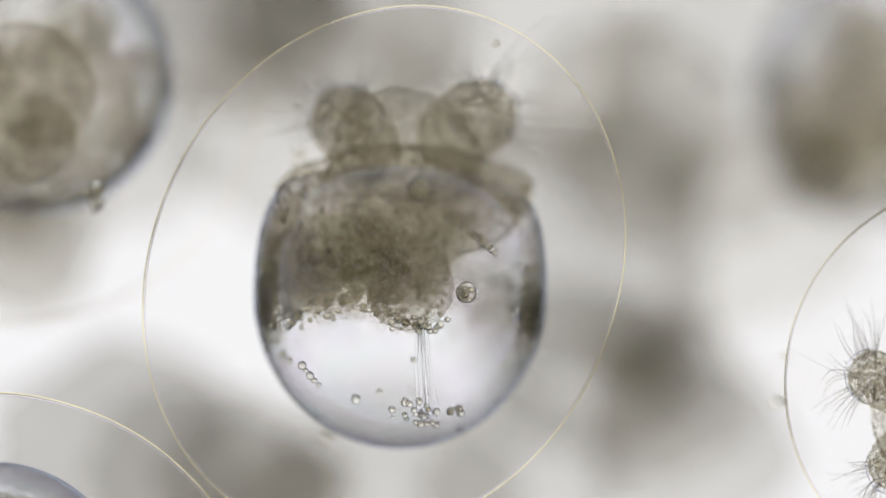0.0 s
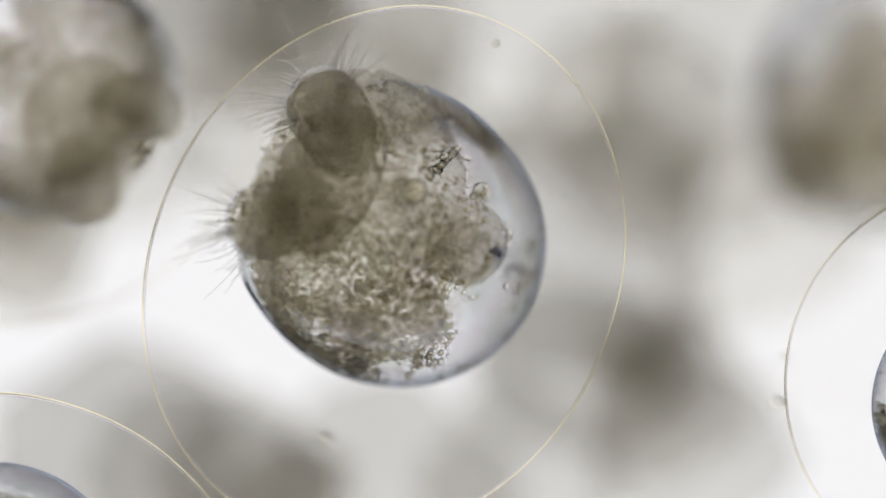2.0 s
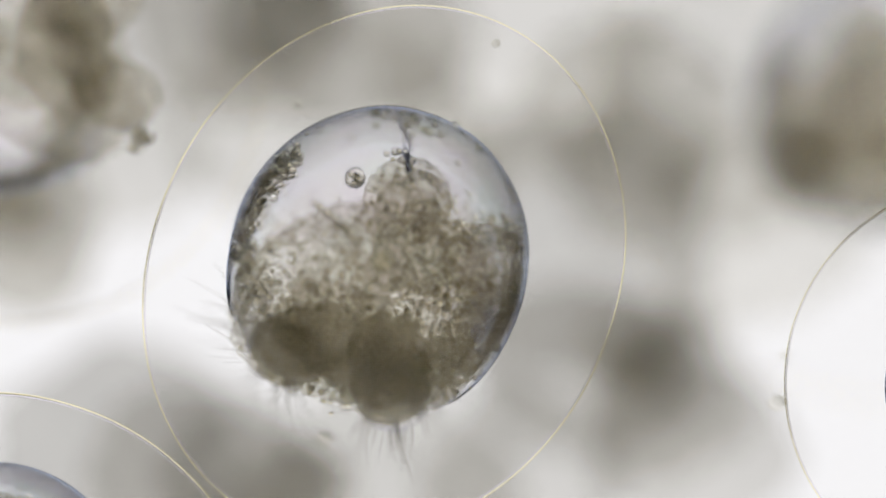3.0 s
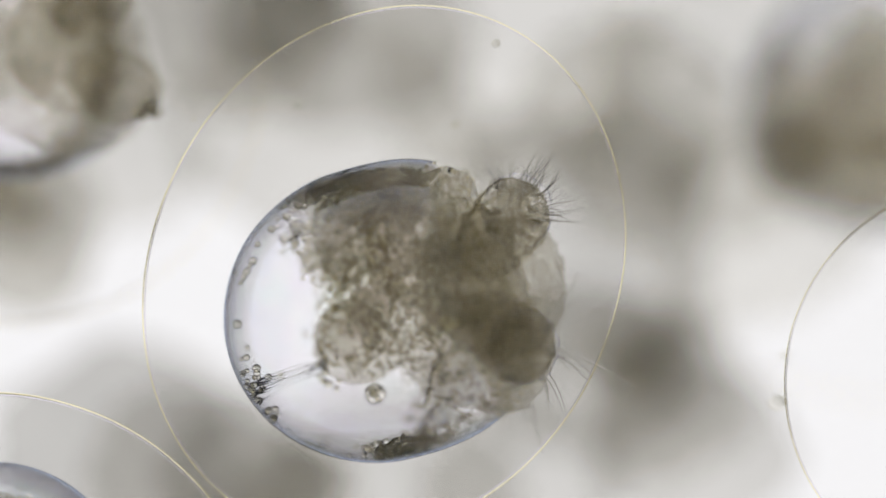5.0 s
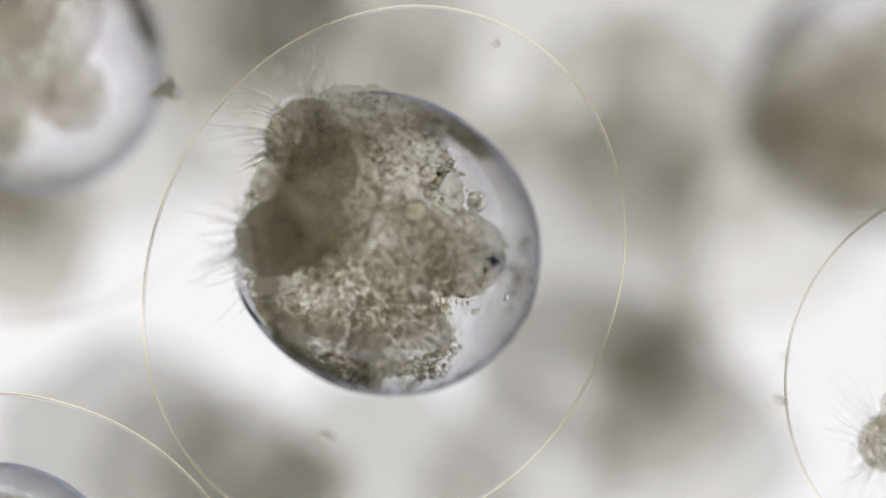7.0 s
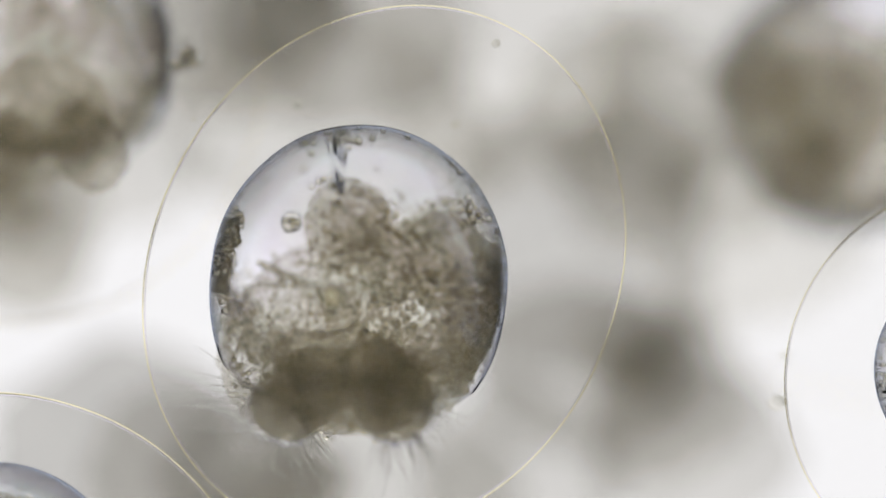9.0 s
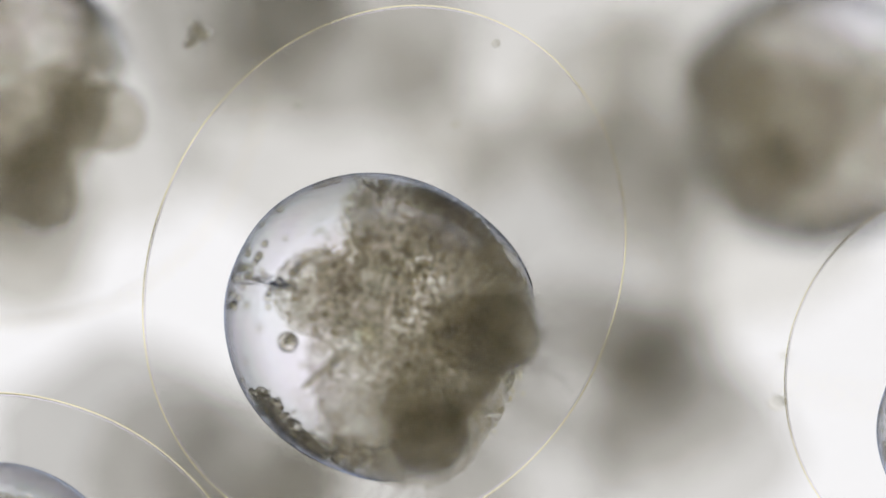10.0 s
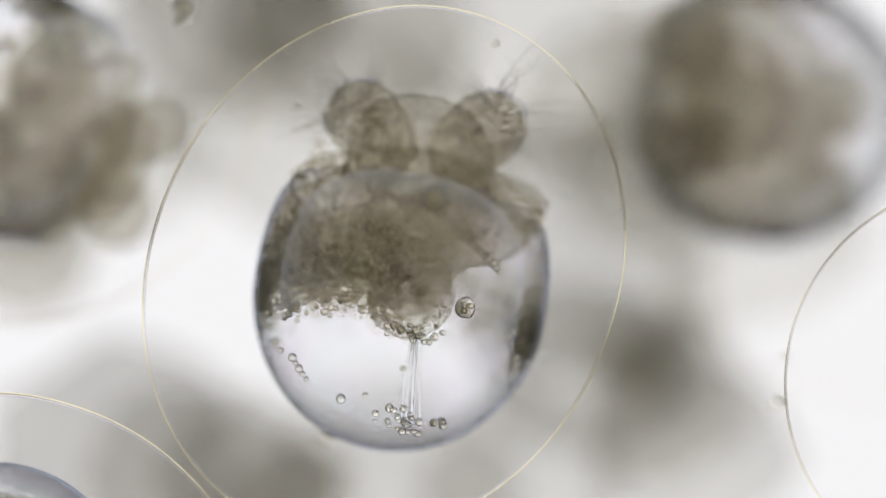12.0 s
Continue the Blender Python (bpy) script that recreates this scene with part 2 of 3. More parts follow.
# ---- the larva: origin in the middle of its shell, head to +y ----
def cilia(lobe, radii, facing, count, spread, length, seed):
    """Single fine curved hairs, each a part, in tufts over the free side of a lobe."""
    rng = random.Random(seed)
    turn = Vector(facing).normalized().to_track_quat("Z", "Y").to_matrix()
    tufts = [(rng.random(), rng.random() * 2 * math.pi, Vector((rng.uniform(-1, 1), rng.uniform(-0.6, 0.6), rng.uniform(-1, 1))) * 0.55) for k in range(14)]
    for i in range(count):
        tu, tw, lean = tufts[i % len(tufts)]
        u = min(1.0, max(math.cos(radians(spread)), math.cos(radians(spread)) + (1 - math.cos(radians(spread))) * tu + rng.gauss(0, 0.06)))
        w = tw + rng.gauss(0, 0.16)
        s = math.sqrt(1 - u * u)
        d = turn @ Vector((s * math.cos(w), s * math.sin(w), u))
        side = lean + Vector((rng.uniform(-1, 1), rng.uniform(-1, 1), rng.uniform(-1, 1))) * 0.22
        ln = length * rng.choice((0.45, 0.6, 0.8, 1.0, 1.25)) * rng.uniform(0.8, 1.2)
        base = Vector((d.x * radii[0], d.y * radii[1], d.z * radii[2])) * 0.95
        part("cilium", tube(bmesh.new(), [base + d * ln * k / 6 + side * ln * (k / 6) ** 2.2 for k in range(7)], 1.5, 0.3, 4), m_hair, lobe)


def drops(places, rng, low, high, parent, material, name):
    for p in places:
        r = rng.uniform(low, high)
        ob = part(name, ellipsoid(r, r * rng.uniform(0.85, 1.15), r, fine=2), material, parent)
        ob.location = Vector(p) * U


NECK = Vector((0, 225, -10))
LOBES = (Vector((113, 325, -66)), Vector((-104, 322, -60)))      # rest places of the two velar lobes


def larva():
    rng = random.Random(4)
    root = new("snail_larva")
    bm = bmesh.new()
    bmesh.ops.create_icosphere(bm, subdivisions=6, radius=1)
    for v in bm.verts:
        y = v.co.y * (306 if v.co.y > 0 else SHELL.y)
        wide = girth(y) / max(1e-6, math.hypot(v.co.x, v.co.z)) * (1 + 0.008 * noise.noise(v.co * 2.2))
        v.co = Vector((v.co.x * wide * SHELL.x, y, v.co.z * wide * SHELL.z))
    bmesh.ops.delete(bm, geom=[v for v in bm.verts if v.co.y > 208 + 0.5 * v.co.z + 7 * noise.noise(v.co / 40)], context="VERTS")      # the mouth
    part("shell", bm, m_shell, root, "clear glassy larval shell")
    viscera = [(-10, 165, -20, 228, 76, 220, 0.75), (-145, 155, 0, 108, 84, 180, 0.45), (34, 62, 150, 76, 78, 80, 3.4), (12, 95, 55, 80, 75, 105, 2.0), (140, 222, -10, 90, 34, 130, 0.8),
               (0, 238, 10, 165, 52, 140, 1.0), (-20, 130, -120, 120, 55, 80, 0.7), (-165, 205, 0, 55, 38, 110, 0.8), (-70, 66, 150, 100, 66, 90, 2.0), (120, 190, -110, 120, 50, 110, 0.8), (-150, 95, 110, 96, 56, 120, 0.35)]
    yolk = [(-110, 84, -60, 130, 66, 130, 1.0), (-70, 68, 100, 130, 58, 90, 1.0), (-150, 56, 118, 98, 62, 112, 1.9), (10, 100, -120, 110, 52, 100, 1.0), (20, 46, 150, 62, 62, 60, 0.8), (-205, 70, -20, 50, 80, 160, 1.6), (0, 90, -215, 150, 70, 45, 1.2)]
    tagged(part("visceral_mass", clumps(viscera, 880, 9, 34, 21), m_viscera, root, "grey-brown granular visceral mass"), kind="stuff")
    part("visceral_skin", lump([(20, 165, -20, 185, 76, 205), (-110, 190, 20, 100, 56, 120)] + [b[:6] for b in viscera[2:8] + viscera[9:11]], (-15, 140, 60), 6, 7.0, 9.0, 22.0, inside=True), m_skin_grey, root, "thin granular skin of the visceral mass")
    tagged(part("yolk_mass", clumps(yolk, 470, 8, 34, 22), m_yolk, root, "pale fluffy yolk mass"), kind="stuff")
    tagged(part("digestive_gland", clumps([(-20, 195, 60, 90, 46, 90, 1.0), (40, 150, 90, 62, 60, 70, 1.0), (35, 215, 10, 80, 45, 80, 1.0), (-60, 225, -10, 70, 40, 70, 1.0)], 44, 12, 34, 23), m_gland, root, "dark brown digestive gland"), kind="stuff")
    tagged(part("stomach", clumps([(38, 66, 142, 44, 56, 52, 1.0)], 12, 14, 26, 24), m_viscera, root, "dark rounded stomach"), kind="stuff")
    ball = grain_ball()
    crown = [(0, 14, 20, 135, 48, 115, 0.7), (-4, 60, 50, 118, 66, 90, 1.0), (-8, 94, 60, 98, 48, 76, 2.2), (70, 62, 0, 62, 54, 66, 0.8), (-66, 62, 0, 62, 54, 66, 0.8)]
    head = part("head", clumps(crown, 290, 7, 22, 25, False), m_viscera, root, "grey-brown granular head and foot")
    part("head_skin", lump([b[:6] for b in crown], (-4, 66, 40), 6, 7.0, 7.0, 20.0, 260), m_head_skin, head, "thin granular skin of the head")
    tagged(head, kind="stuff")
    head.location = NECK * U
    lobes = []
    for rest, sx, sd in ((LOBES[0], 1, 1), (LOBES[1], -1, 2)):
        shape = [(0, 0, 0, 60, 56, 80), (-10 * sx, -14, 4, 62, 56, 76), (-46 * sx, -56, 12, 60, 58, 64)]
        lobe = part("velar_lobe", lump(shape, (-12 * sx, -14, 2), 5, 10.0, 6.0, 18.0, 220), m_velum, root, "pale yellowish ciliated velar lobe")
        lobe.location = rest * U
        tagged(part("velar_tissue", clumps([(-6 * sx, -8, 2, 54, 50, 70, 1.0), (-40 * sx, -50, 10, 52, 50, 56, 1.0)], 34, 6, 18, 30 + sd, False), m_mantle, lobe, "pale brown granular inside of the lobe"), kind="stuff")
        part("ciliary_band", ellipsoid(66, 62, 62, (5 * sx, 6, 0), 4, 0.06, 20, sd), m_band, lobe, "rim of ciliated cells, tinted blue for the lobe's halo")
        cilia(lobe, (60, 58, 80), (0.5 * sx, 1, -0.05), 78, 88, 78, sd)
        bm = bmesh.new()
        for k in range(380):
            d = Vector((rng.gauss(0, 1), rng.gauss(0, 1), rng.gauss(0, 1))).normalized() * rng.uniform(0.55, 0.99)
            grain(bm, ball, Vector((d.x * 60, d.y * 57 - 4, d.z * 79)), rng.uniform(2.5, 5.5), rng)
        tagged(part("velar_cells", bm, m_lining_cell, lobe, "small yellowish round cells"), kind="stuff")
        lobes.append(lobe)
    tagged(part("mantle_edge", clumps([(212, 190, 30, 36, 46, 110, 1.0), (236, 110, 10, 16, 70, 100, 1.0), (238, 20, -20, 12, 70, 70, 0.4), (-225, 120, 10, 18, 70, 110, 0.6)], 120, 5, 19, 26), m_mantle, root, "granular brown mantle edge"), kind="stuff")
    for i in range(7):
        a = -1 + i / 3
        b, c = rng.uniform(-5, 5), rng.uniform(-5, 5)
        bm = tube(bmesh.new(), [(58 + 8 * a + b, 0, 178 + 6 * a), (62 + 12 * a + c, -70, 172 + 8 * a), (70 + 17 * a + b + c, -172, 152 + 12 * a)], rng.uniform(2.2, 4.6), 0.9, 8)
        part("muscle_strand", bm, m_fibre, root, "clear thread-like retractor muscle")
    part("statocyst", ellipsoid(22, 22, 22, (46, 232, 118), 4), m_stato, root, "round clear vesicle")
    bead = part("vesicle", ellipsoid(18, 19, 18, (132, 52, 132), 4, 0.08, 12), m_lining_cell, root, "clear vesicle holding a few round cells")
    drops([(132 + rng.gauss(0, 7), 52 + rng.gauss(0, 7), 132 + rng.gauss(0, 6)) for k in range(7)], rng, 4, 7, bead, m_drop, "cell")
    tagged(part("tentacle_bud", clumps([(-186, 252, -12, 22, 25, 22, 1.0)], 30, 4, 10, 27, False), m_mantle, root, "small pale granular bud beside the head"), kind="stuff")
    drops([(112 + 66 * k / 9 + rng.uniform(-3, 3), 172 - 56 * k / 9, 102 - 18 * k / 9) for k in range(10)], rng, 6, 10, root, m_drop, "cell")
    drops([(88 + 52 * k / 7 + rng.uniform(-4, 4), 182 + 8 * math.sin(k), 104) for k in range(8)], rng, 5, 9, root, m_drop, "cell")
    drops([(20 + 7 * k + rng.uniform(-4, 4), -6 + 0.06 * (k - 6) ** 2 * 7 + rng.uniform(-7, 7), 182 + rng.uniform(-22, 12)) for k in range(13)], rng, 5, 9, root, m_drop, "cell")
    # droplets on the inside of the shell: low cluster, a few in rows, single ones
    spots = []
    for k in range(30):
        spots.append(held(Vector((62 + rng.gauss(0, 38), -166 + rng.gauss(0, 12), 165 + rng.gauss(0, 14))), 0.95))
    for k in range(26):
        d = Vector((rng.gauss(-0.3, 0.9), rng.gauss(-0.45, 0.4), rng.gauss(0.5, 0.8))).normalized()
        spots.append(held(d * 300, 0.95))
    for k in range(5):
        spots.append(held(Vector((-160 + 9 * k, -84 - 8 * k, 204)), 0.95))
    drops(spots, rng, 4, 8.5, root, m_drop, "droplet")
    # uncounted cells: through the skin of viscera and yolk, and a belt that lines the shell
    rng = random.Random(9)
    for name, blobs, count, low, high in (("visceral_cells", viscera, 2200, 2.2, 6.2), ("yolk_cells", yolk, 1500, 2.8, 8.0)):
        bm = bmesh.new()
        weights = [b[3] * b[4] * b[5] for b in blobs]
        for k in range(count):
            x, y, z, rx, ry, rz, dens = rng.choices(blobs, weights)[0]
            d = Vector((rng.gauss(0, 1), rng.gauss(0, 1), rng.gauss(0, 1))).normalized() * rng.uniform(0.72, 1.04)
            grain(bm, ball, held(Vector((x + d.x * rx, y + d.y * ry, z + d.z * rz)), 0.93), rng.uniform(low, high), rng)
        tagged(part(name, bm, m_cell, root, "tiny round cells and yolk grains"), kind="stuff")
    bm = bmesh.new()
    for k in range(3000):
        w = rng.uniform(-math.pi, math.pi)
        d = Vector((math.sin(w), 0, math.cos(w)))
        d.y = rng.gauss(-0.04, 0.15) + 0.16 * max(0.0, d.z)
        window = d.z > 0.35
        if noise.noise(d * 3.5) > (2.0 if window and d.x > 0 else 0.25 if window else -0.2 - 0.25 * abs(d.x)):
            p = held(d * 400, rng.uniform(0.86, 0.96))
            grain(bm, ball, p, rng.uniform(3.2, 8.5), rng)
    tagged(part("mantle_cells", bm, m_lining_cell, root, "small round cells lining the shell"), kind="stuff")
    return tagged(root, "grey-brown snail larva with a clear shell swimming in its egg", "snail larva"), head, lobes


def grain_ball(fine=2):
    bm = bmesh.new()
    bmesh.ops.create_icosphere(bm, subdivisions=fine, radius=1)
    verts, faces = [v.co.copy() for v in bm.verts], [[v.index for v in f.verts] for f in bm.faces]
    bm.free()
    return verts, faces


def grain(bm, ball, centre, radius, rng):
    """One squashed round cell, added to bm."""
    turn = Euler((rng.uniform(0, 6), rng.uniform(0, 6), 0)).to_matrix()
    shape = Vector((radius, radius * rng.uniform(0.7, 1.0), radius * rng.uniform(0.7, 1.0)))
    made = [bm.verts.new(centre + turn @ Vector((v.x * shape.x, v.y * shape.y, v.z * shape.z))) for v in ball[0]]
    for f in ball[1]:
        bm.faces.new([made[i] for i in f])


main, head, lobes = larva()


def capsule(rx, ry, rz):
    root = new("egg_capsule")
    part("outer_skin", ellipsoid(rx, ry, rz, fine=6, rough=0.004, size=400), m_skin, root, "thin pale yellow outer skin")
    part("inner_skin", ellipsoid(rx - 4, ry - 4, rz - 4, fine=6, rough=0.004, size=400), m_fringe, root, "added inner skin, its rim tinted lilac for the colour fringe")
    return tagged(root, "clear round egg capsule with a thin yellowish skin", "egg", "snail eggs")


egg = capsule(488, 411, 430)
egg.matrix_basis = Matrix.Translation(at(680, 482)) @ pose(0, 0, 0, 0, 0, 63)


def turned(azimuth, lift=0.0, roll=0.0):
    """Head towards azimuth in the plane, lifted to the eye, rolled about the body's own axis."""
    return pose(0, 0, 0, 0, 0, azimuth - 90) @ pose(0, 0, 0, lift, 0, 0) @ pose(0, 0, 0, 0, roll, 0)


# neighbours: middle and size of the egg (against the first), depth, middle of the larva, its size, heading, lift and roll
others = [(-23, 1202, 510, 0, (-25, 1118), 1.0, (255, 115, 0)),
          (1752, 681, 321, 0, (1790, 690), 0.73, (170, 10, 0)),
          (20, 130, 412, -420, (80, 160), 0.88, (250, 30, 0)),
          (1590, 180, 520, -950, (1480, 200), 0.97, (200, 50, 50)),
          (1190, 760, 800, -1950, (1180, 700), 0.42, (140, 0, 50)),
          (480, -60, 800, -1650, (490, 0), 0.66, (80, 0, 50)),
          (20, 470, 800, -1600, (-10, 430), 0.6, (80, 0, 50)),
          (440, 930, 800, -1650, (440, 890), 0.66, (-80, 0, 50))]
# grey lumps added far below to dim the background in patches: where each shows, its half width and how clear it is
LUMPS = [(330, 70, 180, 0.8), (630, 40, 210, 0.82), (900, 120, 240, 0.89), (1020, 430, 250, 0.8), (1310, 170, 230, 0.87), (1050, 640, 200, 0.8), (220, 300, 140, 0.86),
         (690, 870, 230, 0.84), (200, 820, 240, 0.79), (920, 850, 190, 0.85), (600, 230, 280, 0.87), (1340, 400, 210, 0.89),
         (1110, 300, 150, 0.86), (1115, 200, 190, 0.87), (1180, 700, 150, 0.84), (1230, 790, 190, 0.84), (1120, 600, 110, 0.88),
         (490, 30, 130, 0.84), (420, 20, 210, 0.86), (40, 430, 120, 0.86), (10, 400, 180, 0.88), (440, 850, 150, 0.82), (370, 870, 220, 0.84), (520, 880, 110, 0.88)]
veil_materials = {}
for k, (px, py, r, clear) in enumerate(LUMPS):
    z = -1330 + 12 * k
    wide = r * (D - z) / D
    bm = ellipsoid(wide, wide * (0.8 + 0.05 * (k % 5)), 40, (0, 0, 0), 4, 0.25, 260, k * 3.1)
    veil = part("backdrop_veil", bm, veil_materials.setdefault(clear, veil_tone("grey_veil", clear)))
    tagged(veil, "grey lump added under the eggs to dim the background", "egg jelly", "jelly lumps").location = at(px, py, z)
ball_egg = None
larvae = []
for ex, ey, es, ez, (lx, ly), ls, turn in others:
    m = Matrix.Translation(at(ex, ey, ez)) @ Matrix.Scale(es / 450, 4)
    if ball_egg is None:
        ball_egg = capsule(450, 448, 440)
        ball_egg.matrix_basis = m
    elif ez > -1000:
        copy_thing(ball_egg, m)
    c = copy_thing(main, Matrix.Translation(at(lx, ly, ez)) @ turned(*turn) @ Matrix.Scale(ls, 4))
    if ez < -300:
        kept = ("visceral_skin", "visceral_mass", "velar_lobe") if ez < -1000 else ("visceral_mass", "yolk_mass", "head", "velar_lobe", "velar_tissue", "digestive_gland", "shell", "visceral_skin", "head_skin", "mantle_edge", "mantle_cells", "stomach", "ciliary_band")
        for o in list(c.children_recursive):
            if o.name.split(".")[0] not in kept:
                bpy.data.objects.remove(o)
    if ez < -1000:
        c["label"] = "grey-brown snail larva lying deep in the egg mass"
    larvae.append((c, ls))

# specks of debris in the water: place, depth, size
for px, py, z, r in ((877, 77, 60, 9), (343, 211, 0, 4), (1376, 712, -130, 17), (527, 186, -150, 9), (806, 221, 120, 8), (575, 776, -220, 15), (903, 687, 0, 4), (1390, 630, -200, 9)):
    speck = part("debris_speck", ellipsoid(r, r * 0.85, r * 0.8, (0, 0, 0), 3, 0.12, r * 1.2, px), m_speck)
    tagged(speck, "tiny pale speck of debris in the egg fluid", "debris", "debris specks").location = at(px, py, z)

# a loose flake of grains that drifts over the neighbouring egg
flake = part("debris_flake", clumps([(0, 0, 0, 22, 34, 14, 1.0)], 34, 4, 10, 41, False), m_lining_cell)
tagged(flake, "loose pale yellowish flake of grains drifting in the jelly", "debris")

# ---- what moves ----
# seconds, middle of the shell and its depth, heading of the head in the plane, its lift towards the eye, roll about its own axis;
# where the two velar lobes show, and their depth
TURNS = [(0.0, 708, 540, -165, 89, 10, -6, (850, 205, -177), (615, 215, -181)),
         (1.0, 707, 500, -155, 95, 17, 3, (780, 170, -146), (570, 200, -117)),
         (1.5, 712, 465, -130, 103, 31, 16, (750, 150, -69), (520, 240, 0)),
         (2.0, 703, 430, -150, 133, 58, 21, (575, 190, 38), (470, 390, 96)),
         (2.5, 690, 420, -85, 220, 66, -5, (470, 440, 153), (620, 620, 163)),
         (3.0, 672, 450, -80, 260, 59, -25, (510, 620, 157), (690, 690, 127)),
         (3.2, 660, 462, -80, 263, 58, -26, (500, 640, 155), (690, 690, 121)),
         (4.0, 654, 510, -70, 308, 55, -14, (680, 745, 110), (855, 620, 110)),
         (4.8, 655, 548, -65, 351, 41, 0, (860, 670, 68), (940, 500, 87)),
         (5.0, 655, 560, -65, 376, 32, 0, (920, 610, 22), (910, 380, 42)),
         (5.2, 662, 572, -90, 402, 22, -9, (945, 480, -35), (830, 305, -48)),
         (5.5, 673, 580, -100, 429, 16, -10, (880, 320, -75), (690, 240, -92)),
         (6.0, 679, 520, -120, 454, 23, 4, (770, 190, -83), (530, 230, -49)),
         (6.5, 695, 465, -130, 472, 42, 22, (670, 170, -17), (480, 310, 61)),
         (7.0, 693, 445, -150, 498, 64, 18, (535, 240, 65), (490, 420, 111)),
         (7.2, 688, 438, -150, 503, 65, 14, (545, 235, 69), (490, 430, 108)),
         (8.0, 650, 440, -110, 562, 62, 4, (435, 440, 120), (520, 600, 130)),
         (8.8, 629, 462, -80, 618, 52, -6, (470, 660, 107), (670, 690, 112)),
         (9.0, 637, 485, -50, 625, 53, -3, (510, 720, 138), (700, 720, 149)),
         (9.5, 641, 540, -40, 656, 59, -9, (610, 770, 178), (830, 700, 178)),
         (10.0, 660, 570, -40, 693, 61, -14, (760, 770, 192), (890, 590, 183)),
         (10.5, 665, 562, -50, 714, 50, -6, (870, 690, 129), (920, 500, 134)),
         (11.0, 680, 552, -85, 754, 36, 4, (945, 540, 19), (850, 330, 49)),
         (11.2, 688, 550, -85, 758, 31, 4, (960, 505, -7), (840, 310, 27)),
         (11.6, 695, 550, -110, 785, 25, -6, (930, 350, -44), (740, 240, -46)),
         (12.0, 705, 545, -155, 801, 12, -6, (865, 225, -155), (640, 205, -157))]


RIGHT = [(0.0, 1800, 700, 192, 5, 0), (0.5, 1816, 745, 200, 10, 0), (0.8, 1840, 765, 212, 18, 0), (1.0, 1830, 740, 225, 30, 0), (1.3, 1760, 670, 250, 45, 0), (1.5, 1741, 660, 262, 50, 0), (2.0, 1733, 715, 290, 52, 0), (2.5, 1752, 700, 315, 52, 0),
         (3.0, 1758, 690, 335, 50, 0), (3.9, 1775, 690, 385, 45, 0), (5.0, 1800, 690, 450, 35, 0), (6.0, 1850, 700, 515, 20, 0), (6.5, 1845, 730, 545, 15, 0), (6.9, 1815, 760, 560, 28, 0), (7.2, 1768, 700, 590, 45, 0),
         (8.0, 1740, 690, 650, 50, 0), (8.8, 1728, 660, 705, 52, 0), (9.0, 1740, 655, 715, 52, 0), (9.5, 1718, 706, 740, 52, 0), (10.0, 1742, 760, 765, 50, 0), (10.4, 1780, 740, 780, 46, 0), (11.0, 1800, 690, 800, 45, 0), (12.0, 1810, 690, 830, 45, 0)]
UPPER_LEFT = [(0.0, 80, 150, 225, 85, 0), (0.8, 95, 150, 275, 58, 0), (1.5, 105, 150, 300, 55, 0), (2.5, 15, 130, 345, 55, 0), (3.2, -20, 120, 380, 40, 0), (4.0, 20, 115, 420, 30, 0), (4.8, 15, 95, 370, 50, 10), (5.5, 20, 100, 355, 66, 10),
              (6.0, 75, 150, 395, 62, 10), (6.5, 95, 140, 440, 50, 0), (7.0, 70, 120, 480, 55, 0), (8.0, 100, 100, 560, 55, 0), (8.8, 95, 80, 620, 55, 0), (9.5, 25, 110, 660, 50, 0), (10.5, -40, 130, 700, 40, 0),
              (11.2, -55, 150, 735, 30, 0), (12.0, 0, 180, 690, 10, 20)]
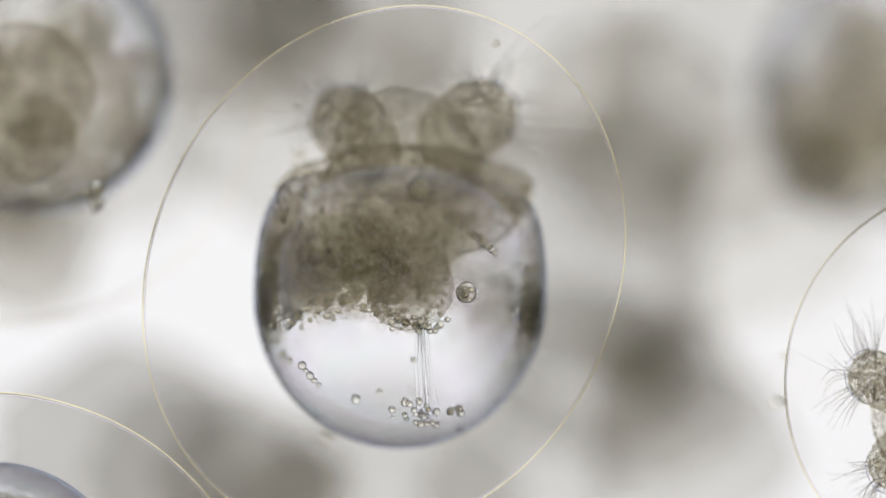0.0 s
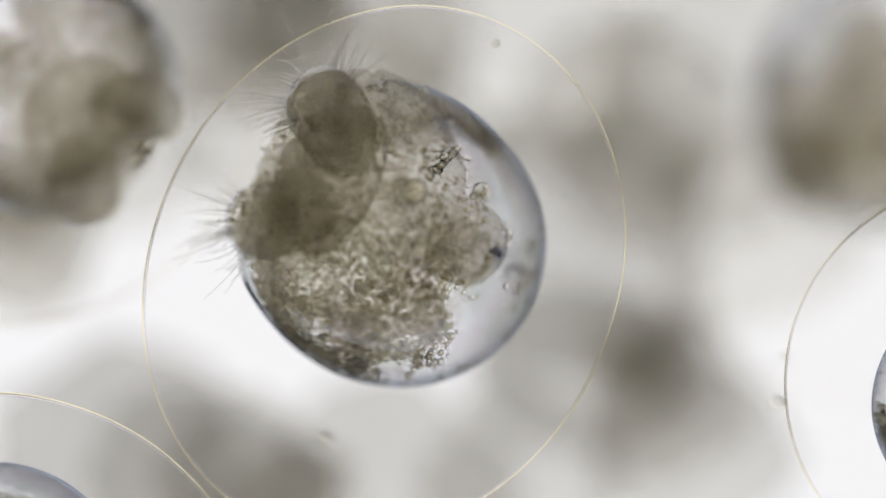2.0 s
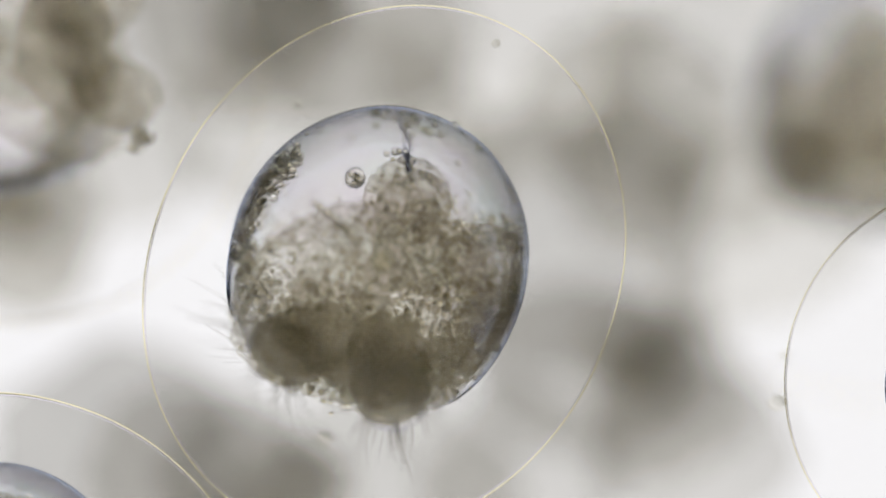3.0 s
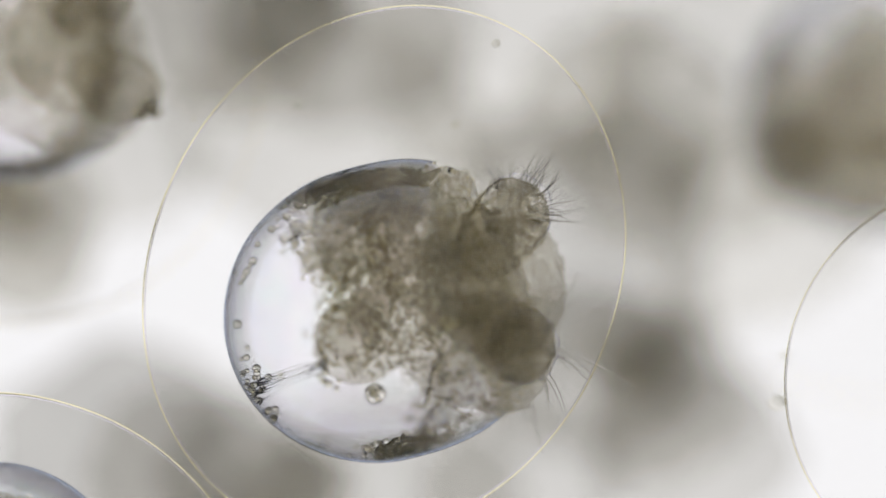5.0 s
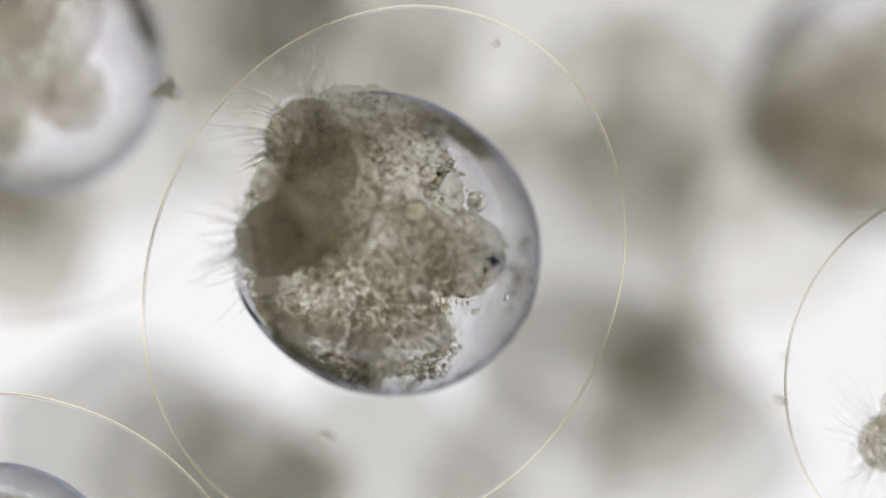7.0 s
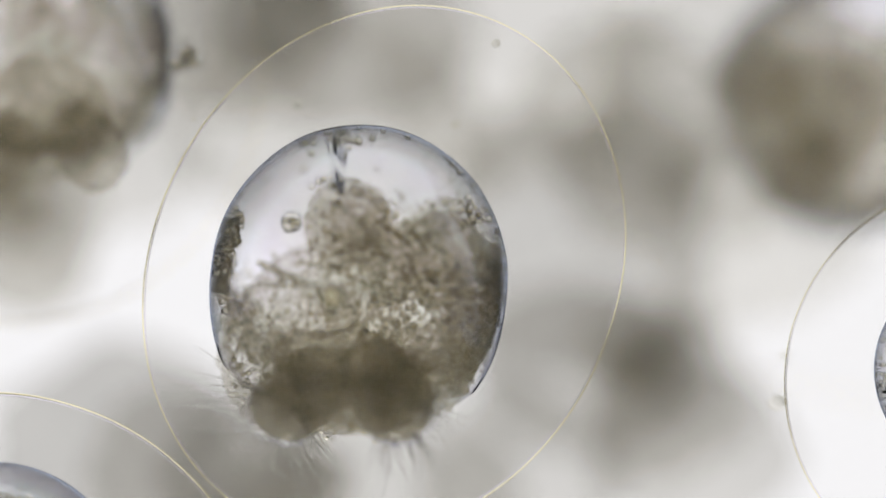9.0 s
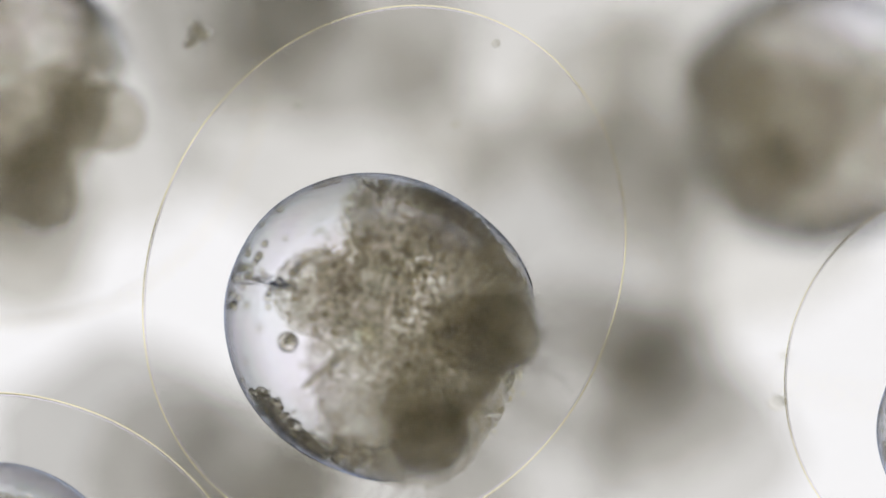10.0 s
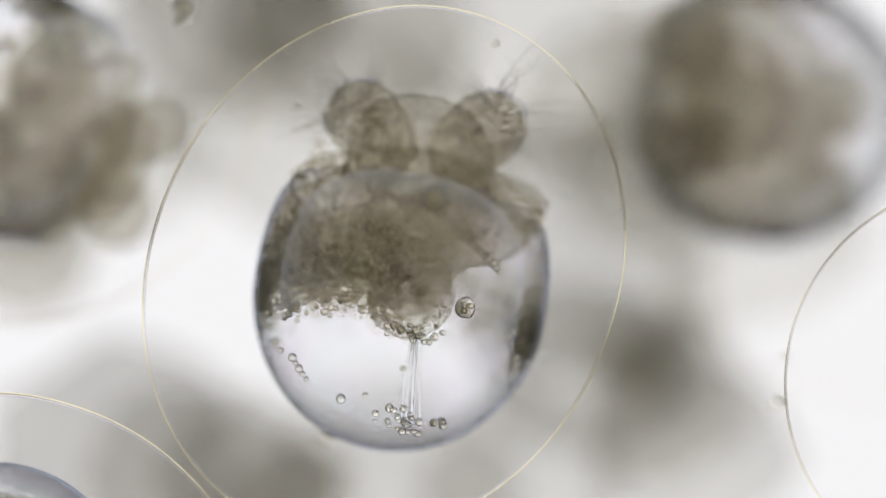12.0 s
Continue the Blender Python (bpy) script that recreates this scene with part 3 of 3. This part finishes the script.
# the same with the depth in front
UPPER_RIGHT = [(0.0, -1250, 1575, 150, 230, 66, 50), (3.2, -1250, 1570, 170, 225, 66, 40), (7.2, -1200, 1555, 170, 215, 66, 20), (8.8, -1050, 1530, 170, 205, 66, 0), (9.5, -950, 1485, 190, 198, 66, 0), (10.5, -860, 1440, 200, 190, 66, 0),
               (11.2, -800, 1400, 200, 182, 66, 0), (12.0, -760, 1365, 200, 172, 66, 0)]


FLAKE = [(0.0, 160, 345, 60), (0.5, 190, 338, 50), (1.0, 235, 308, 40), (3.0, 245, 240, 10), (5.0, 262, 185, -20), (6.0, 280, 170, -30), (7.5, 300, 140, -20), (9.0, 330, 98, -10), (9.5, 340, 82, 0), (10.0, 346, 56, 10),
         (10.6, 345, 36, 20), (11.2, 335, 26, 10), (12.0, 320, 14, 30)]


def motions():
    walk(flake, [(t, Matrix.Translation(at(px, py, -160)) @ pose(0, 0, 0, 20, 0, turn)) for t, px, py, turn in FLAKE])
    body, heads, sides = [], [], ([], [])
    for t, px, py, z, heading, lift, roll, *ends in TURNS:
        m = Matrix.Translation(at(px, py, z)) @ turned(heading, lift, roll)
        body.append((t, m))
        back = m.inverted()
        tips = [back @ at(*e) for e in ends]
        up = ((tips[0] + tips[1]) / 2 - NECK * U).normalized()
        across = tips[0] - tips[1]
        across = (across - up * across.dot(up)).normalized()
        turn = Matrix((across, up, across.cross(up))).transposed().to_4x4()
        heads.append((t, Matrix.Translation(NECK * U) @ turn))
        for rows, tip in zip(sides, tips):
            rows.append((t, Matrix.Translation(tip) @ turn))
    walk(main, body)
    walk(head, heads)
    walk(lobes[0], sides[0])
    walk(lobes[1], sides[1])
    walk(larvae[1][0], [(t, Matrix.Translation(at(px, py)) @ turned(heading, lift, roll)) for t, px, py, heading, lift, roll in RIGHT])
    walk(larvae[2][0], [(t, Matrix.Translation(at(px, py, -420)) @ turned(heading, lift, roll)) for t, px, py, heading, lift, roll in UPPER_LEFT])
    walk(larvae[3][0], [(t, Matrix.Translation(at(px, py, z)) @ turned(heading, lift, roll)) for t, z, px, py, heading, lift, roll in UPPER_RIGHT])


motions()
